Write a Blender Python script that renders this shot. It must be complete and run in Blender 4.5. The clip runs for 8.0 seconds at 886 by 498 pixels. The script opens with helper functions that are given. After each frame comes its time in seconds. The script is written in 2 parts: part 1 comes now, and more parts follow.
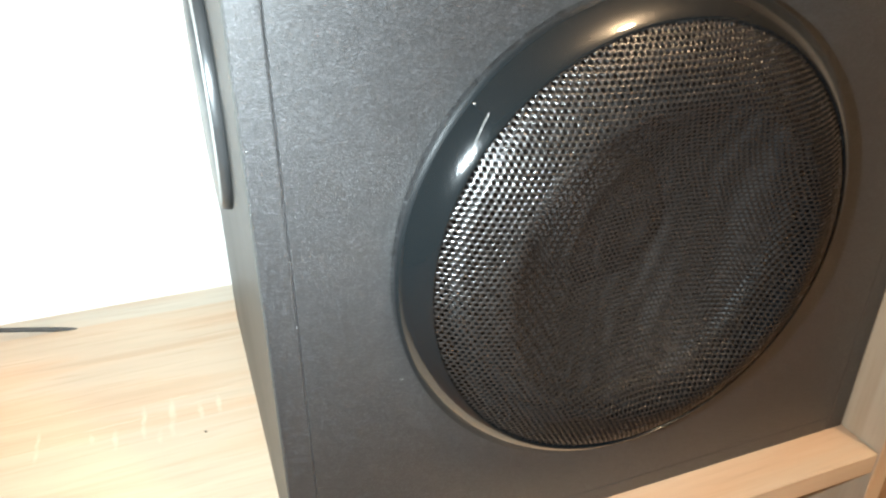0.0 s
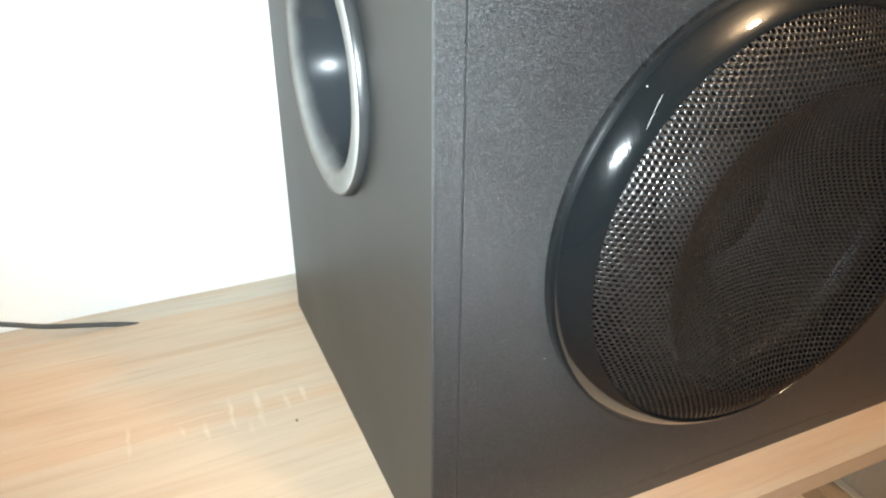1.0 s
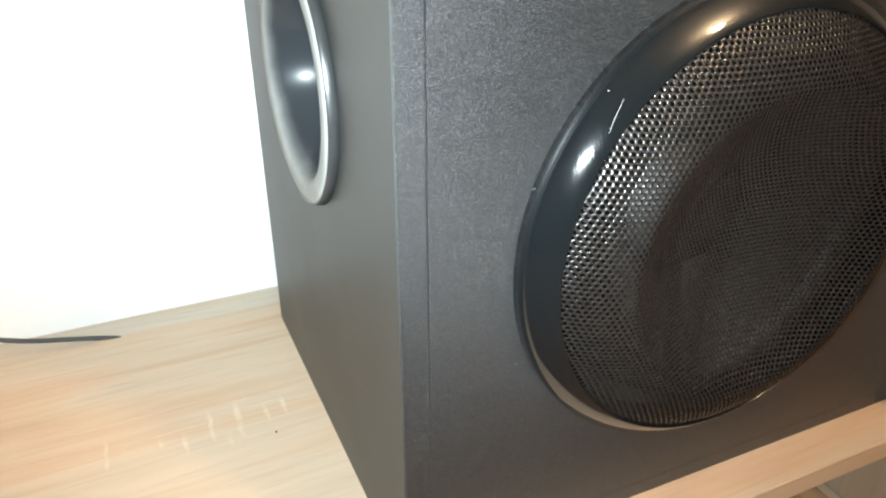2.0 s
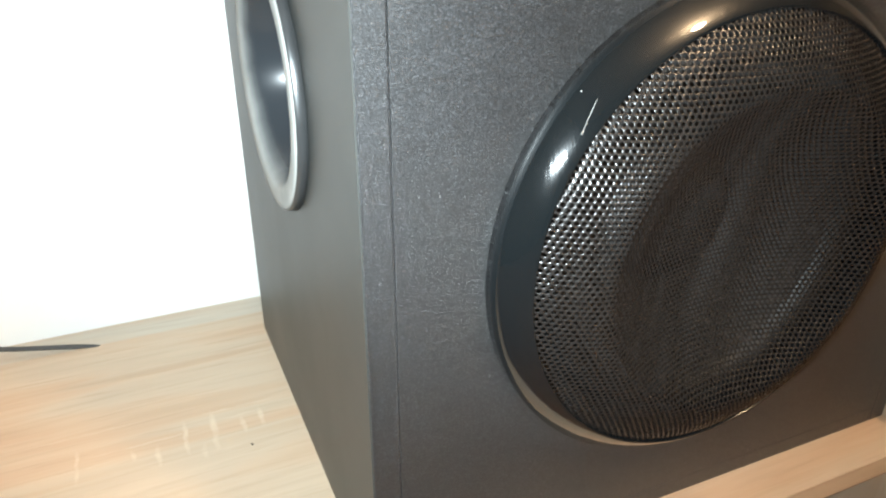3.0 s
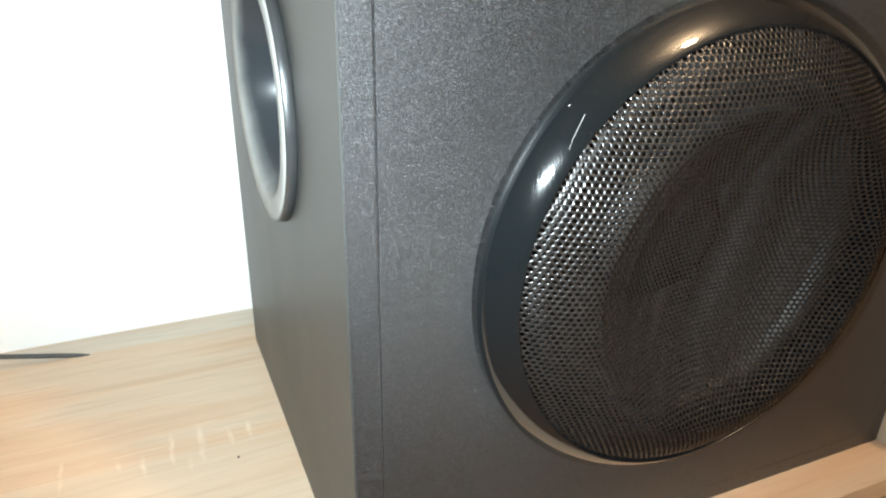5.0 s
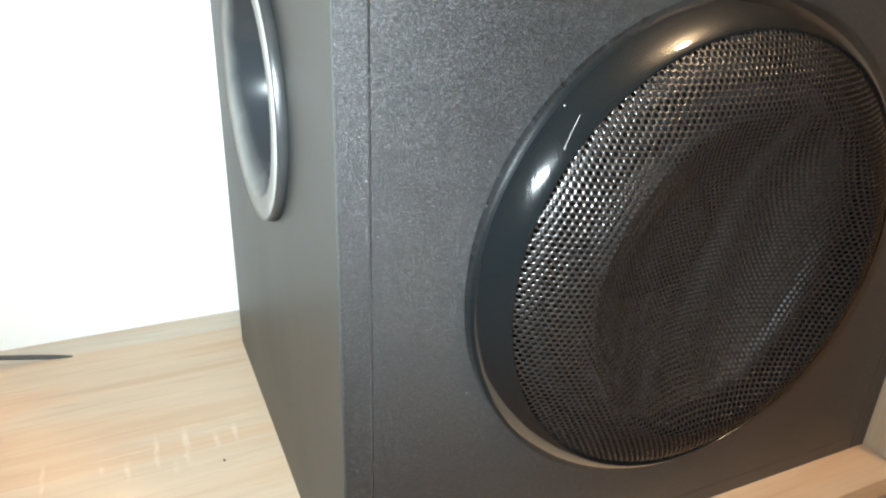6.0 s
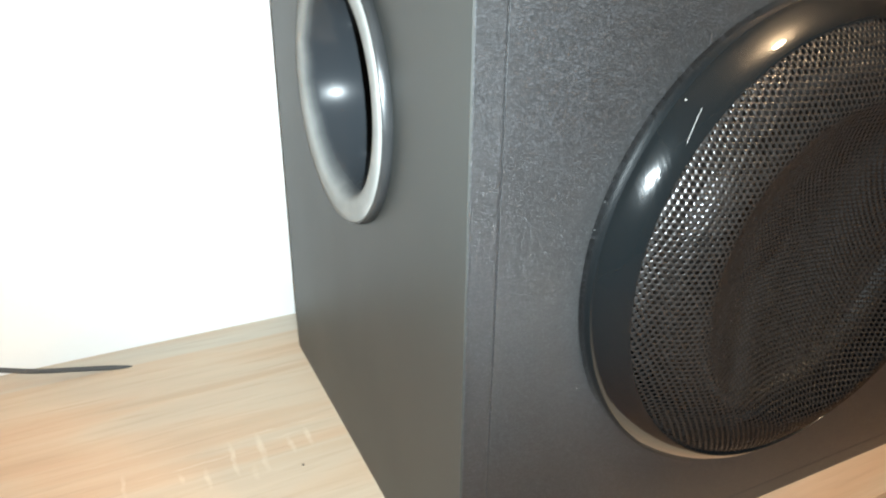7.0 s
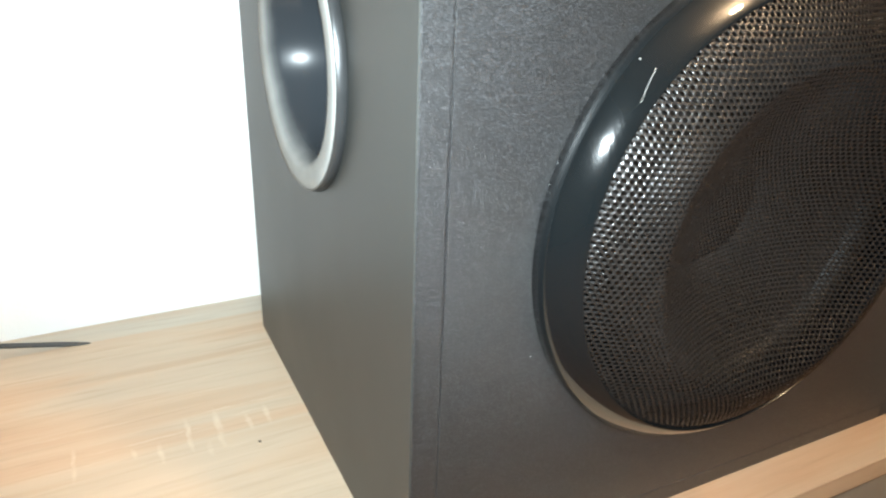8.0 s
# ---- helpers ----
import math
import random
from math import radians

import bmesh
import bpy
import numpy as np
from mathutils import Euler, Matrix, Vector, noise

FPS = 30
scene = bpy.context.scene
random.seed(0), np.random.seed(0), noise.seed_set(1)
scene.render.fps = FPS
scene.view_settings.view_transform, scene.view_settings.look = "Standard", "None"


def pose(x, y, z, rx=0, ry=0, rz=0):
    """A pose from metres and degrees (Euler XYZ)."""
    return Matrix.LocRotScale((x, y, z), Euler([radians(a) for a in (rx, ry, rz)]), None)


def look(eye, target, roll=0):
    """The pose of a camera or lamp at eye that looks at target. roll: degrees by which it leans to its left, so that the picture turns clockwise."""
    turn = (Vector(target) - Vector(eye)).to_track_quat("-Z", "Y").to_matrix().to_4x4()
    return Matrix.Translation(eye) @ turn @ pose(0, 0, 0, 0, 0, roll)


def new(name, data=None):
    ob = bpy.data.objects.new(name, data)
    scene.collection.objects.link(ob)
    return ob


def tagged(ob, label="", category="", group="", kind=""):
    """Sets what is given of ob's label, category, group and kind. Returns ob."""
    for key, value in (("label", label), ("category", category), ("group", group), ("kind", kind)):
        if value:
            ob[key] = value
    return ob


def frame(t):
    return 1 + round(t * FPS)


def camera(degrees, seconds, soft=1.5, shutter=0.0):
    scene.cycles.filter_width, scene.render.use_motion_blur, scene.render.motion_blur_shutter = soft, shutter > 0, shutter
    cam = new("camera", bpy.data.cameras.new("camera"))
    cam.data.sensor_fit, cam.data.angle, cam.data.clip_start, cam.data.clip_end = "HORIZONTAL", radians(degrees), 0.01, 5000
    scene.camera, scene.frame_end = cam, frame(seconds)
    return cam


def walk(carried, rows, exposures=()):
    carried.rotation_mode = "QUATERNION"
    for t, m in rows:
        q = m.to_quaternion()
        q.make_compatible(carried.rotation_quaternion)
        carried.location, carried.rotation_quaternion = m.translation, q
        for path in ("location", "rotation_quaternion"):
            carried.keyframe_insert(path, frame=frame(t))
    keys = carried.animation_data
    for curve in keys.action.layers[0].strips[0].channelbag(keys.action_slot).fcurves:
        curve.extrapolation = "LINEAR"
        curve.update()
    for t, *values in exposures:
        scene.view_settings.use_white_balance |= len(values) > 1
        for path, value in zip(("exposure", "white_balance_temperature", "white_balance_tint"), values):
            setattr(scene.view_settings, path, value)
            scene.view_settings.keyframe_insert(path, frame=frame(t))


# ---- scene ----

# ---- camera ----
# seconds, x, y, z, then the turn about x, y and z in degrees
PATH = [
    (0, -0.0220, -0.2928, 0.3787, 61.72, 0.01, -20.54),
    (0.5, -0.0744, -0.2634, 0.3665, 61.54, 0.63, -22.41),
    (1, -0.1136, -0.2648, 0.3777, 61.08, -0.51, -23.93),
    (1.5, -0.1239, -0.2687, 0.3647, 61.11, -0.82, -24.34),
    (1.7, -0.1157, -0.2715, 0.3743, 61.54, -0.38, -24.64),
    (2.8, -0.0844, -0.2750, 0.3691, 63.10, 0.02, -23.44),
    (3, -0.0825, -0.2720, 0.3653, 63.34, -0.23, -23.86),
    (3.5, -0.0772, -0.2746, 0.3675, 64.57, -0.12, -23.70),
    (4, -0.0794, -0.2747, 0.3631, 64.08, -0.77, -23.26),
    (4.5, -0.0784, -0.2737, 0.3595, 64.25, -1.24, -23.37),
    (4.7, -0.0754, -0.2740, 0.3622, 64.53, -1.11, -23.26),
    (5.8, -0.0760, -0.2737, 0.3626, 64.91, -1.48, -23.58),
    (6, -0.0778, -0.2707, 0.3594, 65.06, -1.93, -24.15),
    (6.5, -0.0978, -0.2590, 0.3523, 64.40, -1.89, -25.37),
    (7, -0.1317, -0.2469, 0.3586, 64.99, -0.66, -25.73),
    (7.5, -0.1486, -0.2415, 0.3539, 64.61, -1.66, -26.70),
    (8, -0.1188, -0.2563, 0.3384, 65.33, -2.07, -26.37),
]
cam = camera(61.99, 8.0, soft=2.15, shutter=0.25)
walk(cam, [(t, pose(x, y, z, rx, ry, rz)) for t, x, y, z, rx, ry, rz in PATH],
     [(0.0, 0.42), (0.5, 0.06), (1.2, 0.0), (1.7, 0.0), (2.6, 0.0), (6.4, 0.0), (7.2, -0.04), (8.0, 0.02)])

# ---- sizes ----
W, D, H = 0.4064, 0.3132, 0.387            # subwoofer: along x, y, z
BOARD = 0.015                              # its board thickness
DRIVER = (0.1958, 0.1937)                  # driver centre on the face y = 0 (x, z)
PORT = (0.1554, 0.2614)                    # port centre on the face x = 0 (y, z)
SHELF_FRONT, SHELF_BACK, SHELF_T = -0.0325, 0.3420, 0.018
WALL_Y = 0.3736
PANEL_X = 0.4080
LOWER_Z = -0.115
FLOOR_Z, CEIL_Z = -0.42, 2.05
ROOM_X0, ROOM_X1, ROOM_Y0 = -1.7, 3.2, -3.0

# ---- light ----
world = bpy.data.worlds.new("world")
world.use_nodes = True
world.node_tree.nodes["Background"].inputs["Color"].default_value = (0.02, 0.02, 0.022, 1)
scene.world = world


def torch():
    """The white torch of the phone that films."""
    data = bpy.data.lights.new("torch", "AREA")
    data.shape, data.size, data.energy, data.color = "DISK", 0.0045, 2.9, (0.855, 1.0, 1.06)
    data.spread = radians(108)
    ob = new("torch", data)
    ob.matrix_world = look((-0.124, -0.266, 0.361), (0.01, 0.12, 0.25))
    return tagged(ob, "white phone torch beside the lens", "light")


torch()

# ---- materials ----


def material(name):
    m = bpy.data.materials.new(name)
    m.use_nodes = True
    nt = m.node_tree
    return m, nt, nt.nodes["Principled BSDF"]


def node(nt, kind, **values):
    n = nt.nodes.new(kind)
    for key, value in values.items():
        if key in n.inputs:
            n.inputs[key].default_value = value
    return n


def coords(nt, scale=(1, 1, 1)):
    tc = nt.nodes.new("ShaderNodeTexCoord")
    mp = nt.nodes.new("ShaderNodeMapping")
    mp.inputs["Scale"].default_value = scale
    nt.links.new(tc.outputs["Object"], mp.inputs["Vector"])
    return mp.outputs["Vector"]


def noise_tex(nt, vec, scale, detail=4.0, rough=0.55, distortion=0.0):
    n = nt.nodes.new("ShaderNodeTexNoise")
    n.inputs["Scale"].default_value = scale
    n.inputs["Detail"].default_value = detail
    n.inputs["Roughness"].default_value = rough
    n.inputs["Distortion"].default_value = distortion
    nt.links.new(vec, n.inputs["Vector"])
    return n.outputs["Fac"]


def ramp(nt, fac, stops):
    r = nt.nodes.new("ShaderNodeValToRGB")
    els = r.color_ramp.elements
    while len(els) < len(stops):
        els.new(0.5)
    for el, (p, c) in zip(els, stops):
        el.position = p
        el.color = (*c, 1) if len(c) == 3 else c
    nt.links.new(fac, r.inputs["Fac"])
    return r.outputs["Color"]


def grey(nt, fac, lo, hi, a=0.0, b=1.0):
    return ramp(nt, fac, [(lo, (a, a, a)), (hi, (b, b, b))])


def mix(nt, fac, a, b, blend="MIX"):
    n = nt.nodes.new("ShaderNodeMix")
    n.data_type, n.blend_type = "RGBA", blend
    for sock, v in ((n.inputs[0], fac), (n.inputs[6], a), (n.inputs[7], b)):
        if isinstance(v, (int, float)):
            sock.default_value = v
        elif isinstance(v, tuple):
            sock.default_value = (*v, 1)
        else:
            nt.links.new(v, sock)
    return n.outputs[2]


def bump(nt, bsdf, height, distance, strength=1.0):
    b = nt.nodes.new("ShaderNodeBump")
    b.inputs["Distance"].default_value = distance
    b.inputs["Strength"].default_value = strength
    nt.links.new(height, b.inputs["Height"])
    nt.links.new(b.outputs["Normal"], bsdf.inputs["Normal"])


# pale strokes of the foil beside the subwoofer: centre x, y, half sizes, strength
SAW_MARKS = [(-0.083, 0.187, 0.0026, 0.023, 1.0), (-0.063, 0.187, 0.0034, 0.026, 1.0), (-0.042, 0.185, 0.0022, 0.012, 0.8),
             (-0.028, 0.190, 0.0028, 0.014, 0.9), (-0.103, 0.175, 0.0026, 0.013, 0.9), (-0.156, 0.185, 0.0022, 0.021, 0.8),
             (-0.120, 0.182, 0.0024, 0.007, 0.7), (-0.072, 0.166, 0.0025, 0.009, 0.5), (-0.110, 0.192, 0.045, 0.0016, 0.5),
             (-0.045, 0.208, 0.040, 0.0018, 0.6), (-0.160, 0.182, 0.034, 0.0014, 0.5), (-0.040, 0.197, 0.020, 0.0013, 0.5),
             (-0.150, 0.219, 0.050, 0.0016, 0.35), (-0.052, 0.163, 0.022, 0.0013, 0.4)]


def stroke(nt, x, y, half_x, half_y, power):
    """A soft-edged, slightly crooked stroke on the foil: 1 inside, 0 outside."""
    tc = nt.nodes.new("ShaderNodeTexCoord")
    wob = nt.nodes.new("ShaderNodeTexNoise")
    wob.inputs["Scale"].default_value = 70
    nt.links.new(tc.outputs["Object"], wob.inputs["Vector"])
    bend = nt.nodes.new("ShaderNodeVectorMath")
    bend.operation = "MULTIPLY_ADD"
    nt.links.new(wob.outputs["Color"], bend.inputs[0])
    bend.inputs[1].default_value = (0.006, 0.006, 0.0)
    nt.links.new(tc.outputs["Object"], bend.inputs[2])
    place = nt.nodes.new("ShaderNodeMapping")
    place.inputs["Location"].default_value = (-(x + 0.003) / half_x, -(y + 0.003) / half_y, 0)
    place.inputs["Scale"].default_value = (1 / half_x, 1 / half_y, 0)
    nt.links.new(bend.outputs["Vector"], place.inputs["Vector"])
    far = nt.nodes.new("ShaderNodeVectorMath")
    far.operation = "LENGTH"
    nt.links.new(place.outputs["Vector"], far.inputs[0])
    return grey(nt, far.outputs["Value"], 0.35, 1.45, power, 0.0)


def wood_material(name, tint=(1, 1, 1), upright=False):
    """Light oak-look foil: long grain along x, pale and rosy bands, short pale saw marks across the grain."""
    m, nt, bs = material(name)
    t = lambda c: tuple(a * b for a, b in zip(c, tint))
    run = (lambda along, across: (across, across, along)) if upright else (lambda along, across: (along, across, across))
    bands = noise_tex(nt, coords(nt, run(2.0, 13)), 1.0, 3.0, 0.5, 0.8)
    base = ramp(nt, bands, [(0.32, t((0.575, 0.405, 0.280))), (0.44, t((0.60, 0.455, 0.325))),
                            (0.52, t((0.60, 0.50, 0.385))), (0.70, t((0.53, 0.45, 0.345)))])
    streak = noise_tex(nt, coords(nt, run(6, 90)), 1.0, 4.0, 0.55, 0.5)
    col = mix(nt, grey(nt, streak, 0.45, 0.75, 0.0, 0.45), base, t((0.68, 0.58, 0.45)))
    dark = noise_tex(nt, coords(nt, run(13, 260)), 1.0, 3.0, 0.6, 0.4)
    col = mix(nt, grey(nt, dark, 0.52, 0.76, 0.0, 0.34), col, t((0.42, 0.29, 0.19)))
    long_line = noise_tex(nt, coords(nt, run(3, 55)), 1.0, 1.0, 0.5, 0.3)
    col = mix(nt, grey(nt, long_line, 0.56, 0.70, 0.0, 0.45), col, t((0.50, 0.36, 0.24)))
    # pale saw marks: short strokes across the grain, joined by thin lines along it, in patches
    strokes = noise_tex(nt, coords(nt, run(78, 6)), 1.0, 1.0, 0.5, 0.25)
    breaks = noise_tex(nt, coords(nt, run(60, 90)), 1.0, 3.0, 0.6)
    zone = noise_tex(nt, coords(nt, run(4.0, 14)), 1.0, 1.0, 0.5)
    rails = noise_tex(nt, coords(nt, run(2, 75)), 1.0, 1.0, 0.5, 0.2)
    lines = mix(nt, 1.0, grey(nt, strokes, 0.54, 0.64), mix(nt, 1.0, grey(nt, rails, 0.58, 0.66), (0.55, 0.55, 0.55), "MULTIPLY"), "LIGHTEN")
    marks = mix(nt, 1.0, lines, grey(nt, zone, 0.80, 0.86), "MULTIPLY")
    if not upright:
        for x, y, half_x, half_y, power in SAW_MARKS:
            marks = mix(nt, 1.0, marks, stroke(nt, x, y, half_x, half_y, power), "LIGHTEN")
    marks = mix(nt, 1.0, marks, grey(nt, breaks, 0.30, 0.55, 0.25, 1.0), "MULTIPLY")
    col = mix(nt, mix(nt, 1.0, marks, (0.55, 0.55, 0.55), "MULTIPLY"), col, t((0.76, 0.69, 0.56)))
    nt.links.new(col, bs.inputs["Base Color"])
    bs.inputs["Roughness"].default_value = 0.5
    bump(nt, bs, dark, 0.00015, 0.6)
    return m


def vinyl_material():
    """Black textured vinyl with a fine pebble grain."""
    m, nt, bs = material("black_vinyl")
    v = coords(nt)
    cells = nt.nodes.new("ShaderNodeTexVoronoi")
    cells.inputs["Scale"].default_value = 1900
    cells.inputs["Randomness"].default_value = 1.0
    warped = nt.nodes.new("ShaderNodeVectorMath")
    warped.operation = "MULTIPLY_ADD"
    wob = nt.nodes.new("ShaderNodeTexNoise")
    wob.inputs["Scale"].default_value = 2200
    nt.links.new(v, wob.inputs["Vector"])
    nt.links.new(wob.outputs["Color"], warped.inputs[0])
    warped.inputs[1].default_value = (0.0007, 0.0007, 0.0007)
    nt.links.new(v, warped.inputs[2])
    nt.links.new(warped.outputs["Vector"], cells.inputs["Vector"])
    split = nt.nodes.new("ShaderNodeSeparateColor")
    nt.links.new(cells.outputs["Color"], split.inputs["Color"])
    pick = split.outputs[0]
    cloud = noise_tex(nt, v, 14, 3.0)
    col = ramp(nt, pick, [(0.0, (0.005, 0.0053, 0.0058)), (0.55, (0.010, 0.0106, 0.0114)), (0.80, (0.018, 0.0190, 0.0207)), (0.90, (0.038, 0.0401, 0.0437)), (1.0, (0.064, 0.0675, 0.0735))])
    col = mix(nt, grey(nt, cloud, 0.35, 0.75, 0.0, 0.35), col, (0.009, 0.0093, 0.0097))
    nt.links.new(col, bs.inputs["Base Color"])
    nt.links.new(grey(nt, split.outputs[1], 0.0, 1.0, 0.52, 0.36), bs.inputs["Roughness"])
    bs.inputs["Specular IOR Level"].default_value = 1.0
    bs.inputs["IOR"].default_value = 1.56
    bump(nt, bs, pick, 0.00026, 0.65)
    return m


def fascia_material():
    """Smooth satin charcoal paint."""
    m, nt, bs = material("satin_charcoal")
    v = coords(nt)
    fine = noise_tex(nt, v, 900, 2.0)
    cloud = noise_tex(nt, v, 9, 4.0)
    nt.links.new(mix(nt, grey(nt, cloud, 0.3, 0.7), (0.034, 0.036, 0.034), (0.043, 0.045, 0.042)), bs.inputs["Base Color"])
    nt.links.new(grey(nt, cloud, 0.3, 0.7, 0.41, 0.48), bs.inputs["Roughness"])
    bump(nt, bs, fine, 0.00006, 0.5)
    return m


def silver_material():
    """Silver-grey on the port's lip, darkening inwards by radius to the glossy black of its throat; a little dust."""
    m, nt, bs = material("silver_paint")
    v = coords(nt)
    dust = noise_tex(nt, v, 60, 5.0, 0.65)
    paint = mix(nt, grey(nt, dust, 0.45, 0.75), (0.29, 0.295, 0.28), (0.35, 0.35, 0.335))
    flat = nt.nodes.new("ShaderNodeMapping")
    flat.inputs["Scale"].default_value = (0, 1, 1)
    tc = nt.nodes.new("ShaderNodeTexCoord")
    nt.links.new(tc.outputs["Object"], flat.inputs["Vector"])
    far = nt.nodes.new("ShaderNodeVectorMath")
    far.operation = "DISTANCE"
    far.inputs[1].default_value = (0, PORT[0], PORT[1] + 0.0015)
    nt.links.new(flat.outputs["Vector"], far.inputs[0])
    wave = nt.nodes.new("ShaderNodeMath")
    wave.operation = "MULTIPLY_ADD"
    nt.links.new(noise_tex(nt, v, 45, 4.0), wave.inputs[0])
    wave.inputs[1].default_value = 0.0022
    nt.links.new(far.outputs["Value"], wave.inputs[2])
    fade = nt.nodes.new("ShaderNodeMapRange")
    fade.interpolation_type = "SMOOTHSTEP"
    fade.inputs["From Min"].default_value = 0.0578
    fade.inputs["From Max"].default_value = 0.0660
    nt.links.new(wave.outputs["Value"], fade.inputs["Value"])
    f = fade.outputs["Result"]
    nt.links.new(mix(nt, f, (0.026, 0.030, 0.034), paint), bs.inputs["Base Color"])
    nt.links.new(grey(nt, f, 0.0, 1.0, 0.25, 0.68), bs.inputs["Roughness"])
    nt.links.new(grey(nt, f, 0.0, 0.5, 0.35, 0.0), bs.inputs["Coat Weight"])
    bs.inputs["Coat Roughness"].default_value = 0.03
    nt.links.new(grey(nt, f, 0.0, 1.0, 0.12, 0.10), bs.inputs["Specular IOR Level"])
    return m


def gloss_material(name, color, rough, scratch=0.25, coat=0.0):
    """Gloss black plastic with hairline scratches."""
    m, nt, bs = material(name)
    v = coords(nt, (260, 40, 18))
    hair = noise_tex(nt, v, 1.0, 4.0, 0.7, 1.2)
    smear = noise_tex(nt, coords(nt), 30, 4.0)
    bs.inputs["Base Color"].default_value = (*color, 1)
    bs.inputs["Specular IOR Level"].default_value = 0.14 if coat else 0.5
    bs.inputs["Coat Weight"].default_value = coat
    bs.inputs["Coat Roughness"].default_value = 0.02
    bs.inputs["Coat IOR"].default_value = 1.55
    nt.links.new(grey(nt, smear, 0.35, 0.75, rough, rough + 0.07), bs.inputs["Roughness"])
    bump(nt, bs, hair, 0.0002, scratch)
    return m


def plain_material(name, a, b, rough, scale=40, bump_scale=300, depth=0.0001):
    m, nt, bs = material(name)
    v = coords(nt)
    n = noise_tex(nt, v, scale, 5.0, 0.6)
    nt.links.new(mix(nt, grey(nt, n, 0.35, 0.7), a, b), bs.inputs["Base Color"])
    nt.links.new(grey(nt, n, 0.3, 0.7, rough - 0.05, rough + 0.06), bs.inputs["Roughness"])
    bump(nt, bs, noise_tex(nt, v, bump_scale, 3.0), depth, 0.5)
    return m


def plank_material(name, tone):
    """A wood strip of one tone, a little different from piece to piece."""
    m, nt, bs = material(name)
    info = nt.nodes.new("ShaderNodeObjectInfo")
    shade = grey(nt, info.outputs["Random"], 0.0, 1.0, 0.82, 1.12)
    grain = noise_tex(nt, coords(nt, (160, 8, 160)), 1.0, 4.0, 0.6)
    col = mix(nt, 1.0, tone, shade, "MULTIPLY")
    nt.links.new(mix(nt, grey(nt, grain, 0.35, 0.7, 0.0, 0.35), col, tuple(0.6 * c for c in tone)), bs.inputs["Base Color"])
    bs.inputs["Roughness"].default_value = 0.45
    bump(nt, bs, grain, 0.0002, 0.5)
    return m


def lamp_material():
    m, nt, bs = material("lamp_glow")
    bs.inputs["Base Color"].default_value = (0.9, 0.88, 0.82, 1)
    bs.inputs["Emission Color"].default_value = (1.0, 0.70, 0.42, 1)
    bs.inputs["Emission Strength"].default_value = 205.0
    return m


OAK = wood_material("light_oak_foil", (0.98, 0.915, 0.855))
OAK_UPRIGHT = wood_material("light_oak_foil_upright", (0.98, 0.915, 0.855), upright=True)
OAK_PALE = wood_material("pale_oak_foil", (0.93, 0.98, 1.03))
VINYL = vinyl_material()
FASCIA = fascia_material()
SILVER = silver_material()
BEZEL = gloss_material("gloss_black", (0.0055, 0.0074, 0.0083), 0.13, 0.35, 1.0)
MESH = plain_material("black_metal", (0.0145, 0.0124, 0.0112), (0.0205, 0.0176, 0.0160), 0.235, 200, 2500, 0.00003)
CONE = plain_material("cone_paper", (0.016, 0.014, 0.013), (0.026, 0.023, 0.021), 0.70, 300, 900)
RUBBER = plain_material("rubber", (0.014, 0.014, 0.014), (0.022, 0.022, 0.022), 0.5)
PLASTER = plain_material("white_plaster", (0.80, 0.80, 0.775), (0.84, 0.84, 0.82), 0.8, 6, 260, 0.0003)
# for the unseen walls: dark enough to dim bounce light and bezel reflections
BEIGE = plain_material("dim_wall_taupe", (0.22, 0.195, 0.165), (0.26, 0.23, 0.195), 0.8, 6, 260, 0.0003)
CEILING = plain_material("ceiling_paint", (0.78, 0.76, 0.72), (0.82, 0.80, 0.77), 0.85, 5, 200, 0.0003)
CABLE = plain_material("black_cable", (0.055, 0.054, 0.052), (0.075, 0.073, 0.070), 0.65)
PARQUET = {"pale": plank_material("pale_strip", (0.74, 0.58, 0.41)), "mid": plank_material("brown_strip", (0.44, 0.31, 0.19)),
           "dark": plank_material("dark_strip", (0.30, 0.20, 0.12))}
LAMP = lamp_material()
RIM = plain_material("dull_metal", (0.05, 0.052, 0.053), (0.065, 0.067, 0.068), 0.32)
RIM.node_tree.nodes["Principled BSDF"].inputs["Metallic"].default_value = 0.5
END_GREY = plain_material("port_end_grey", (0.16, 0.175, 0.19), (0.24, 0.255, 0.27), 0.9, 120, 500, 0.0008)
STEEL = plain_material("brushed_metal", (0.5, 0.5, 0.5), (0.6, 0.6, 0.6), 0.35)
SPECK = plain_material("dust", (0.10, 0.08, 0.06), (0.16, 0.13, 0.10), 0.8)
PALE = plain_material("pale_dust_and_glint", (0.45, 0.44, 0.42), (0.55, 0.54, 0.52), 0.8)

# ---- building helpers ----


def part(name, bm, mat, parent=None, label="", smooth=False):
    me = bpy.data.meshes.new(name)
    bmesh.ops.recalc_face_normals(bm, faces=bm.faces)
    bm.to_mesh(me)
    bm.free()
    me.materials.append(mat)
    if smooth:
        for p in me.polygons:
            p.use_smooth = True
    ob = new(name, me)
    if parent:
        ob.parent = parent
    if label:
        tagged(ob, label)
    return ob


def thing(name, at, label, category, group="", kind=""):
    ob = new(name)
    ob.location = at
    ob.empty_display_size = 0.05
    bpy.context.view_layer.update()
    return tagged(ob, label, category, group, kind)


def under(ob, parent):
    """Parent ob, whose mesh stands in world places."""
    ob.parent = parent
    ob.matrix_parent_inverse = parent.matrix_world.inverted()
    return ob


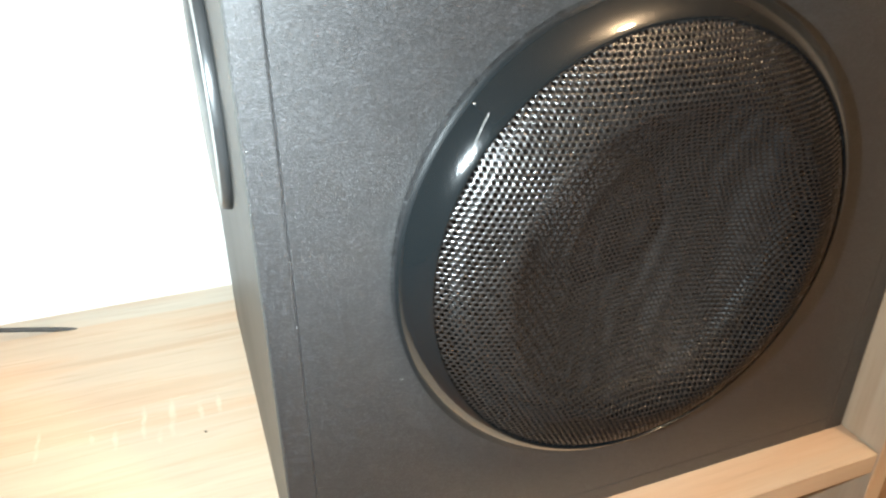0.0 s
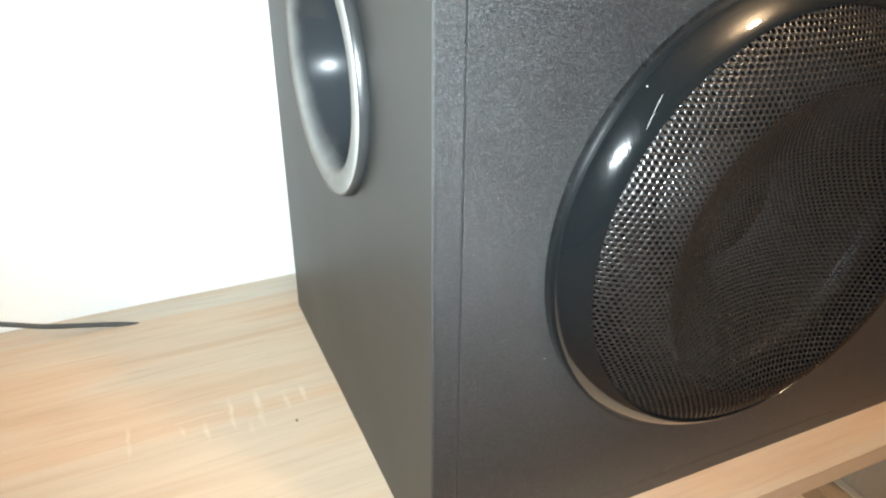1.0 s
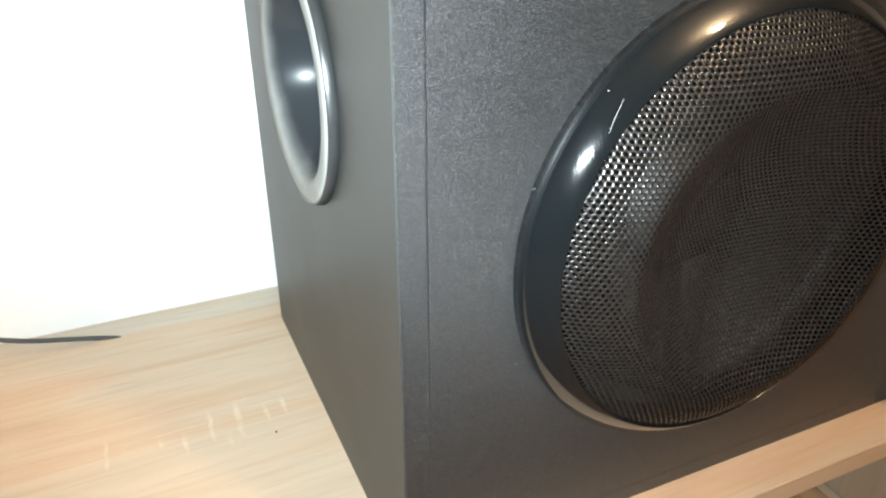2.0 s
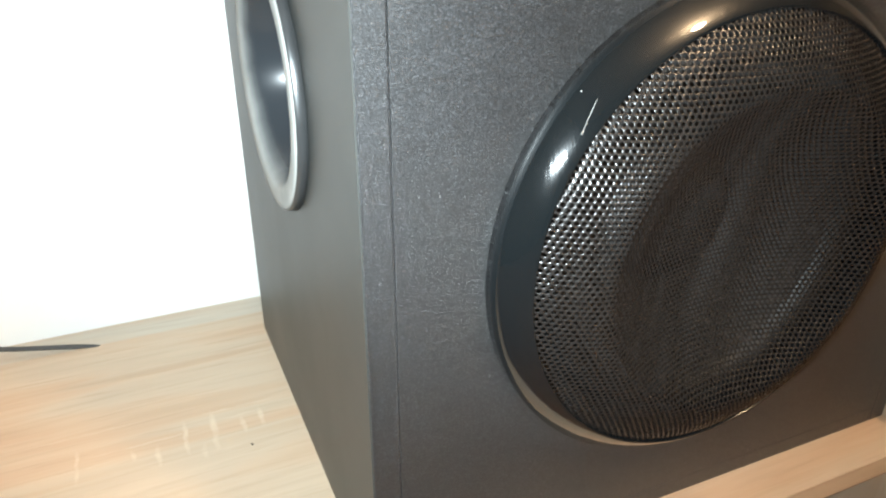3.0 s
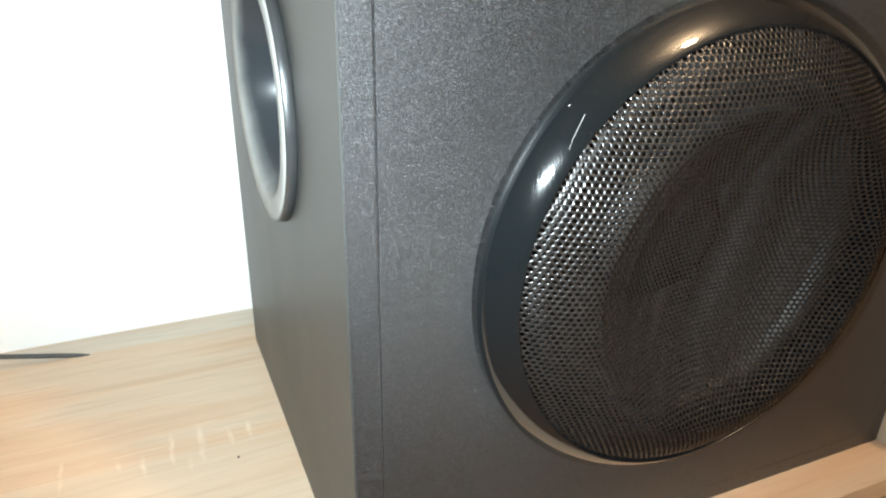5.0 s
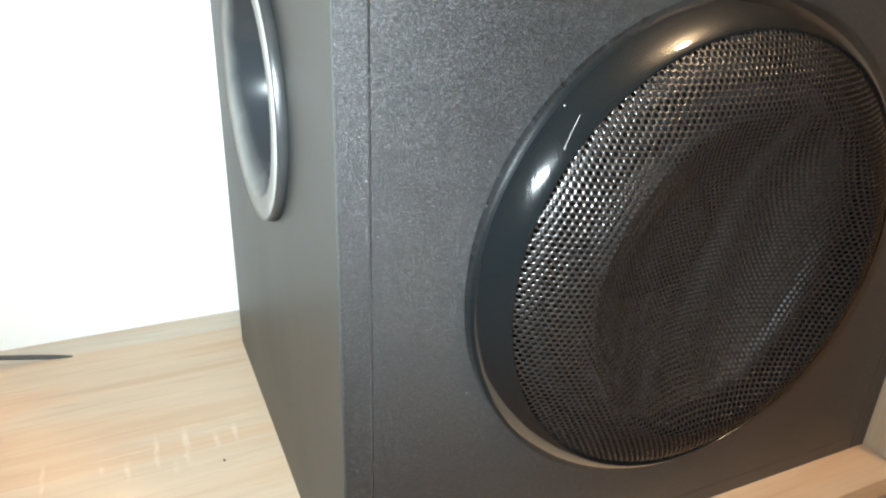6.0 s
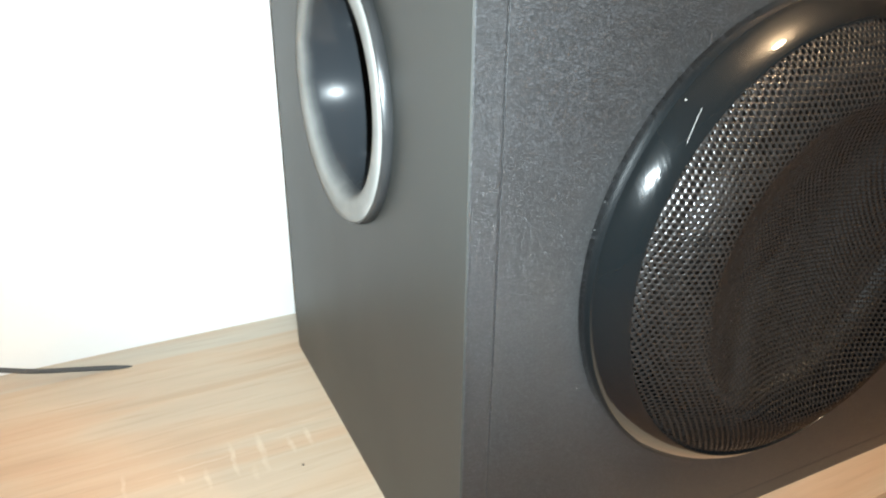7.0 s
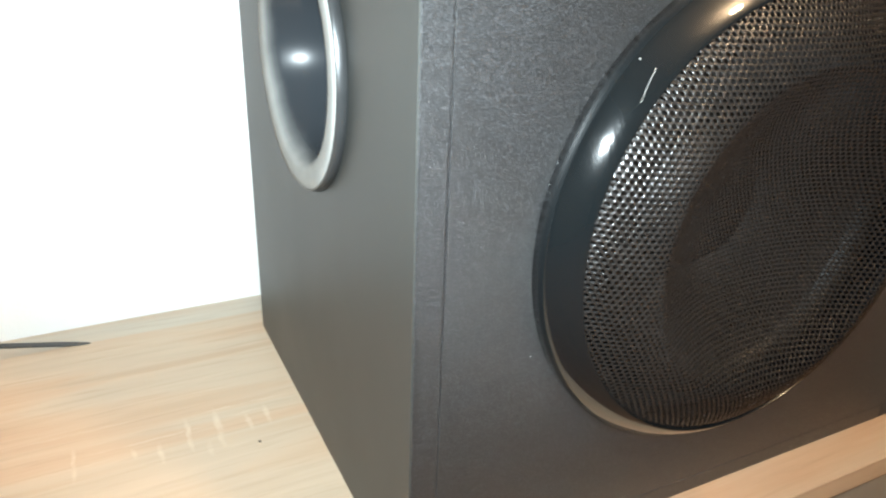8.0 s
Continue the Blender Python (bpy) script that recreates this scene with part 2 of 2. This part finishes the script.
def box(lo, hi, bevel=0.0, segments=2):
    bm = bmesh.new()
    bmesh.ops.create_cube(bm, size=1.0)
    lo, hi = Vector(lo), Vector(hi)
    for v in bm.verts:
        v.co = Vector((lo[i] + (v.co[i] + 0.5) * (hi[i] - lo[i]) for i in range(3)))
    if bevel:
        bmesh.ops.bevel(bm, geom=bm.edges[:], offset=bevel, segments=segments, profile=0.5, affect="EDGES")
    return bm


def lathe(profile, place, segments=160, closed=False):
    """Turn (radius, height) pairs about an axis; place(radius cos, radius sin, height) gives the point."""
    bm = bmesh.new()
    rings = []
    for r, h in profile:
        if r < 1e-6:
            rings.append([bm.verts.new(place(0, 0, h))])
        else:
            rings.append([bm.verts.new(place(r * math.cos(2 * math.pi * k / segments), r * math.sin(2 * math.pi * k / segments), h))
                          for k in range(segments)])
    pairs = list(zip(rings, rings[1:])) + ([(rings[-1], rings[0])] if closed else [])
    for a, b in pairs:
        for k in range(segments):
            j = (k + 1) % segments
            if len(a) == 1 and len(b) > 1:
                bm.faces.new((a[0], b[k], b[j]))
            elif len(b) == 1 and len(a) > 1:
                bm.faces.new((a[k], a[j], b[0]))
            elif len(a) > 1:
                bm.faces.new((a[k], a[j], b[j], b[k]))
    return bm


def holed_board(u0, u1, v0, v1, cu, cv, radius, thickness, chamfer, place, segments=96):
    """A board with a round hole through it and chamfered outer edges; place(u, v, depth) gives the point."""
    angles = [2 * math.pi * k / segments for k in range(segments)]
    angles += [math.atan2(v - cv, u - cu) % (2 * math.pi) for u in (u0, u1) for v in (v0, v1)]
    angles.sort()
    bm = bmesh.new()

    def rim(inset, depth):
        out = []
        for a in angles:
            c, s = math.cos(a), math.sin(a)
            k = min(((u1 - inset - cu) / c) if c > 1e-9 else 9, ((u0 + inset - cu) / c) if c < -1e-9 else 9,
                    ((v1 - inset - cv) / s) if s > 1e-9 else 9, ((v0 + inset - cv) / s) if s < -1e-9 else 9)
            out.append(bm.verts.new(place(cu + k * c, cv + k * s, depth)))
        return out

    def ring(r, depth):
        return [bm.verts.new(place(cu + r * math.cos(a), cv + r * math.sin(a), depth)) for a in angles]

    loops = [ring(radius, thickness), ring(radius, 0), rim(chamfer, 0), rim(0, chamfer), rim(0, thickness)]
    n = len(angles)
    for a, b in zip(loops, loops[1:] + loops[:1]):
        for k in range(n):
            bm.faces.new((a[k], a[(k + 1) % n], b[(k + 1) % n], b[k]))
    return bm


def tube(points, radius, segments=12):
    """A round cable through the points, smoothed."""
    pts = [Vector(p) for p in points]
    fine = []
    for i in range(len(pts) - 1):
        p0, p1, p2, p3 = pts[max(i - 1, 0)], pts[i], pts[i + 1], pts[min(i + 2, len(pts) - 1)]
        for k in range(8):
            t = k / 8
            fine.append(0.5 * ((2 * p1) + (p2 - p0) * t + (2 * p0 - 5 * p1 + 4 * p2 - p3) * t * t + (3 * p1 - p0 - 3 * p2 + p3) * t ** 3))
    fine.append(pts[-1])
    bm = bmesh.new()
    rings = []
    for i, p in enumerate(fine):
        d = (fine[min(i + 1, len(fine) - 1)] - fine[max(i - 1, 0)]).normalized()
        u = d.cross(Vector((0, 0, 1)))
        u = u.normalized() if u.length > 1e-4 else Vector((1, 0, 0))
        w = u.cross(d)
        rings.append([bm.verts.new(p + radius * (math.cos(a) * u + math.sin(a) * w)) for a in (2 * math.pi * k / segments for k in range(segments))])
    for a, b in zip(rings, rings[1:]):
        for k in range(segments):
            bm.faces.new((a[k], a[(k + 1) % segments], b[(k + 1) % segments], b[k]))
    bm.faces.new(rings[0])
    bm.faces.new(list(reversed(rings[-1])))
    return bm


# ---- room ----


def setting(name, lo, hi, mat, label, category):
    return tagged(part(name, box(lo, hi), mat), label, category, kind="structure")


setting("wall_north", (ROOM_X0 - 0.1, WALL_Y, FLOOR_Z), (ROOM_X1 + 0.1, WALL_Y + 0.12, CEIL_Z), PLASTER, "plain white painted plaster wall behind the shelf", "wall")
# south, west and east walls are unseen, added to keep the room's light low
setting("wall_south", (ROOM_X0 - 0.1, ROOM_Y0 - 0.12, FLOOR_Z), (ROOM_X1 + 0.1, ROOM_Y0, CEIL_Z), BEIGE, "unseen taupe wall, added dark to cut bounce light", "wall")
setting("wall_west", (ROOM_X0 - 0.12, ROOM_Y0, FLOOR_Z), (ROOM_X0, WALL_Y, CEIL_Z), BEIGE, "unseen taupe wall, added dark to cut bounce light", "wall")
setting("wall_east", (ROOM_X1, ROOM_Y0, FLOOR_Z), (ROOM_X1 + 0.12, WALL_Y, CEIL_Z), BEIGE, "unseen taupe wall, added dark to cut bounce light", "wall")
setting("ceiling", (ROOM_X0 - 0.12, ROOM_Y0 - 0.12, CEIL_Z), (ROOM_X1 + 0.12, WALL_Y + 0.12, CEIL_Z + 0.1), CEILING, "plain white painted ceiling", "ceiling")
FLOOR_WOOD = wood_material("floor_laminate", (0.55, 0.46, 0.40))
setting("floor", (ROOM_X0 - 0.12, ROOM_Y0 - 0.12, FLOOR_Z - 0.1), (ROOM_X1 + 0.12, WALL_Y + 0.12, FLOOR_Z), FLOOR_WOOD, "brown wood laminate floor", "floor")


def ceiling_lamp(x, y):
    lamp = thing("ceiling_lamp", (x, y, CEIL_Z), "round warm white ceiling lamp, switched on", "lamp")
    up = lambda a, b, h: (a, b, -h)
    part("base_plate", lathe([(0, 0), (0.05, 0), (0.05, 0.02), (0.044, 0.025), (0, 0.025)], up, 48), STEEL, lamp, "brushed metal base plate")
    part("stem", lathe([(0, 0.02), (0.008, 0.02), (0.008, 0.20), (0, 0.20)], up, 24), STEEL, lamp, "thin metal stem")
    part("shade", lathe([(0, 0.176), (0.042, 0.180), (0.076, 0.195), (0.096, 0.222), (0.100, 0.25), (0.087, 0.282), (0.059, 0.303), (0.028, 0.314), (0, 0.316)], up, 48), LAMP, lamp, "glowing frosted glass shade", smooth=True)
    return lamp


ceiling_lamp(0.76, -1.24)

# ---- shelving unit ----


def shelving_unit():
    x0 = -0.95
    unit = thing("shelving_unit", (0, 0, FLOOR_Z), "light oak shelving unit against the white wall", "shelf unit")
    under(part("shelf", box((x0, SHELF_FRONT, -SHELF_T), (PANEL_X, SHELF_BACK, 0), 0.0008), OAK), unit)
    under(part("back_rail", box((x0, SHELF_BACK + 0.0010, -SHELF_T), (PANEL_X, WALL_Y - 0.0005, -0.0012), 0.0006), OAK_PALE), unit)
    under(part("side_panel", box((PANEL_X + 0.0003, SHELF_FRONT - 0.001, FLOOR_Z), (PANEL_X + 0.0163, WALL_Y - 0.0005, 0.62), 0.0008), OAK_UPRIGHT), unit)
    under(part("side_panel", box((x0 - 0.0163, SHELF_FRONT - 0.001, FLOOR_Z), (x0 - 0.0003, WALL_Y - 0.0005, 0.0), 0.0008), OAK_UPRIGHT), unit)
    under(part("back_panel", box((x0, SHELF_BACK - 0.006, FLOOR_Z), (PANEL_X, SHELF_BACK - 0.003, -SHELF_T - 0.0005)), OAK), unit)
    lower = under(part("lower_shelf", box((x0, SHELF_FRONT + 0.002, LOWER_Z - 0.02), (PANEL_X, SHELF_BACK - 0.0065, LOWER_Z - 0.004), 0.0008), OAK), unit)
    return unit, lower


UNIT, LOWER = shelving_unit()

# ---- subwoofer ----
on_driver = lambda a, b, h: (DRIVER[0] + a, -h, DRIVER[1] + b)
on_port = lambda a, b, h: (-h, PORT[0] + a, PORT[1] + b)

# the grille's height over the face by radius: a bowl with a faint crease half-way, a rounded crest, then the skirt
GRILLE_R = [k * 0.00455 for k in range(11)] + [0.0455 + k * 0.0027 for k in range(1, 16)] + [0.0878, 0.0900, 0.0945, 0.103, 0.112, 0.1226]
GRILLE_H = [0.0069 + 3.3 * (k * 0.00455) ** 2 for k in range(11)] + [0.0137 + 0.42 * k * 0.0027 + 3.55 * (k * 0.0027) ** 2 for k in range(1, 16)]
GRILLE_H += [0.0371, 0.0373, 0.0360, 0.0322, 0.0266, 0.0187]


def grille_mesh():
    """Perforated sheet: a staggered net of six-sided holes, pressed into a raised ring with a dish inside."""
    dx, dz = 0.0030, 0.0026
    R = GRILLE_R[-1]
    verts, faces, index = [], [], {}

    def vert(x, z, back):
        key = (round(x * 1e5), round(z * 1e5), back)
        if key not in index:
            r = math.hypot(x, z)
            h = float(np.interp(r, GRILLE_R, GRILLE_H))
            if r > R:
                x, z = x * R / r, z * R / r
            index[key] = len(verts)
            verts.append((DRIVER[0] + x, -h + (0.00042 if back else 0.0), DRIVER[1] + z))
        return index[key]

    outer = [(0, 2 / 3), (0.5, 1 / 3), (0.5, -1 / 3), (0, -2 / 3), (-0.5, -1 / 3), (-0.5, 1 / 3)]
    n = int(R / dz) + 1
    for j in range(-n, n + 1):
        for i in range(-int(R / dx) - 1, int(R / dx) + 2):
            cx, cz = (i + 0.5 * (j % 2)) * dx, j * dz
            if math.hypot(cx, cz) > R + 0.0005:
                continue
            rim = [vert(cx + u * dx, cz + v * dz, 0) for u, v in outer]
            if math.hypot(cx, cz) > R - 0.0006:
                faces.append(rim)
                continue
            hole = [vert(cx + u * dx * 0.64, cz + v * dz * 0.64, 1) for u, v in outer]
            for k in range(6):
                q = (k + 1) % 6
                faces.append((rim[k], rim[q], hole[q], hole[k]))
    me = bpy.data.meshes.new("grille")
    me.from_pydata(verts, [], faces)
    me.validate()
    me.materials.append(MESH)
    for p in me.polygons:
        p.use_smooth = True
    return me


def frayed_strip(x0, x1, y0, y1, height):
    """A strip of vinyl whose outer corner is worn unevenly."""
    bm = bmesh.new()
    n, rings = 260, []
    for k in range(n + 1):
        z = height * k / n
        w = 0.00035 * noise.noise(Vector((0, 0, z * 700))) + 0.0002 * random.random()
        c = 0.0004 + 0.0002 * random.random()
        rings.append([bm.verts.new(q) for q in ((x0 + w + c, y0, z), (x0 + w, y0 + c, z), (x0 + w, y1, z), (x1, y1, z), (x1, y0 + 0.0003, z), (x1 - 0.0010, y0, z))])
    for a, b in zip(rings, rings[1:]):
        for k in range(6):
            bm.faces.new((a[k], a[(k + 1) % 6], b[(k + 1) % 6], b[k]))
    bm.faces.new(rings[0])
    bm.faces.new(list(reversed(rings[-1])))
    return bm


def subwoofer():
    sub = thing("subwoofer", (0, 0, 0), "black vinyl subwoofer with round mesh grille on the oak shelf", "speaker")
    b, g = BOARD, 0.00012
    part("front_panel", holed_board(0, D, 0, H, PORT[0], PORT[1], 0.0600, b - g, 0.0004, lambda u, v, d: (d, u, v)), FASCIA, sub, "smooth satin charcoal front panel")
    part("edge_board", frayed_strip(0.0004, b - g, -0.0004, 0.0120, H), VINYL, sub, "textured black vinyl edge, slightly frayed")
    part("driver_panel", holed_board(b + 0.0002, W - b, b - 0.002, H - b, DRIVER[0], DRIVER[1], 0.115, b, 0.00015, lambda u, v, d: (u, -0.0002 + d, v)), VINYL, sub, "textured black vinyl panel")
    part("rear_panel", box((b, D - b, b), (W - b, D, H - b), 0.0008), VINYL, sub)
    part("end_panel", box((W - b + g, 0, 0), (W, D, H), 0.001), VINYL, sub)
    part("bottom_panel", box((b, 0, 0), (W - b, D, b - 0.002 - g), 0.001), VINYL, sub)
    part("top_panel", box((b, 0, H - b + g), (W - b, D, H), 0.001), VINYL, sub)
    slope = [0.00083 * k for k in range(16)]
    bezel = [(0.1190, 0.0003), (0.1203, 0.0188), (0.1206, 0.0210), (0.1209, 0.0216)]
    bezel += [(0.1212 + d, 0.0218 - 0.54 * d - 27.0 * d * d) for d in slope]
    bezel += [(0.1344, 0.0096), (0.1349, 0.0086), (0.1352, 0.0071), (0.1352, 0.0003)]
    bezel_ring = part("bezel", lathe(bezel, on_driver, 192, closed=True), BEZEL, sub, "glossy black plastic bezel with fine scratches", smooth=True)
    # bezel scratch; the torch's glint along it is put in as pale colour
    scratch = []
    for k in range(6):
        az, d = radians(136.7 + 1.42 * k), 0.0071 - 0.00056 * k
        r = 0.1212 + d
        scratch.append(on_driver(r * math.cos(az), r * math.sin(az), 0.0218 - 0.54 * d - 27.0 * d * d))
    part("scratch", tube(scratch, 0.00011, 6), PALE, bezel_ring, "thin scratch with its torch glint as pale colour", smooth=True)
    grille = new("grille", grille_mesh())
    grille.parent = sub
    tagged(grille, "black perforated metal grille pressed into a dish")
    driver = part("driver", lathe([(0.1185, 0.0005), (0.112, 0.0015), (0.110, 0.0005), (0.110, -0.02), (0.055, -0.075), (0.0, -0.075)], on_driver, 96), RUBBER, sub, "black driver behind the grille", smooth=True)
    part("surround", lathe([(0.109, 0.0), (0.106, 0.006), (0.101, 0.0085), (0.096, 0.006), (0.093, 0.0)], on_driver, 96), RUBBER, driver, smooth=True)
    part("cone", lathe([(0.093, 0.0), (0.07, -0.016), (0.04, -0.036), (0.0, -0.045)], on_driver, 96), CONE, driver, smooth=True)
    part("dust_cap", lathe([(0.042, -0.0335), (0.036, -0.026), (0.022, -0.020), (0.0, -0.018)], on_driver, 64), CONE, driver, smooth=True)
    ring = [(0.0463, -0.1000), (0.0468, -0.0600), (0.0478, -0.0450), (0.0493, -0.0320), (0.0510, -0.0220), (0.0530, -0.0140), (0.0549, -0.0080),
            (0.0566, -0.0030), (0.0583, 0.0014), (0.0602, 0.0043), (0.0624, 0.0059), (0.0652, 0.0064), (0.0700, 0.0065),
            (0.0742, 0.0063), (0.0747, 0.0057), (0.0747, 0.0003), (0.0598, 0.0003), (0.0585, -0.0080), (0.0520, -0.0450), (0.0495, -0.1000)]
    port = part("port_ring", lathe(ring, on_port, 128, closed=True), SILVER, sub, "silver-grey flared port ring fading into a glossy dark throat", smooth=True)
    part("rim_band", lathe([(0.0748, 0.0003), (0.0748, 0.0058), (0.0753, 0.0058), (0.0757, 0.0053), (0.0767, 0.0003)], on_port, 128, closed=True), RIM, port, "dull grey metal rim", smooth=True)
    # unseen end of the port: a grey cap added to lift the black inside
    part("port_damping", lathe([(0.0494, -0.1010), (0.0400, -0.1030), (0.0, -0.1030)], on_port, 64), END_GREY, port, "added grey cap closing the port's unseen end")
    return sub


subwoofer()

# ---- cable and specks ----


def cable():
    pts = [(-0.62, 0.368, 0.11), (-0.50, 0.367, 0.085), (-0.38, 0.365, 0.055), (-0.30, 0.362, 0.031), (-0.245, 0.3585, 0.0160), (-0.212, 0.3545, 0.0072),
           (-0.180, 0.3485, 0.0036), (-0.155, 0.3435, 0.0012), (-0.135, 0.3400, -0.0030), (-0.118, 0.3392, -0.014), (-0.105, 0.3392, -0.040)]
    ob = part("cable", tube(pts, 0.0021), CABLE, smooth=True)
    return tagged(ob, "thin black cable slipping behind the shelf's back edge", "cable")


cable()


def speck(x, y, z, size, mat, label):
    bm = bmesh.new()
    bmesh.ops.create_icosphere(bm, subdivisions=1, radius=size)
    for v in bm.verts:
        v.co *= 0.75 + 0.5 * random.random()
    ob = part("speck", bm, mat)
    ob.location = (x, y, z)
    return tagged(ob, label, "speck")


speck(-0.0402, 0.1598, 0.0006, 0.0010, SPECK, "dark crumb lying on the oak shelf")

speck(0.0977, -0.0112, 0.2847, 0.00045, PALE, "pale dust speck on the glossy bezel")
speck(0.0647, -0.0005, 0.1385, 0.00032, PALE, "pale dust speck on the black vinyl")

# ---- strips of the lower shelf ----


def strips():
    pattern = [("pale", 0.009), ("mid", 0.021), ("mid", 0.017), ("pale", 0.015), ("dark", 0.023), ("pale", 0.019), ("mid", 0.024),
               ("dark", 0.014), ("pale", 0.012), ("mid", 0.022)]
    x, k = PANEL_X - 0.0008, 0
    while x > -0.05:
        tone, w = pattern[k % len(pattern)]
        ob = part("strip", box((-w / 2 + 0.0003, -0.180, 0), (w / 2 - 0.0003, 0.180, 0.004), 0.0004, 1), PARQUET[tone])
        ob.location = (x - w / 2, SHELF_FRONT + 0.002 + 0.180, LOWER_Z - 0.004)
        under(ob, LOWER)
        x -= w
        k += 1


strips()
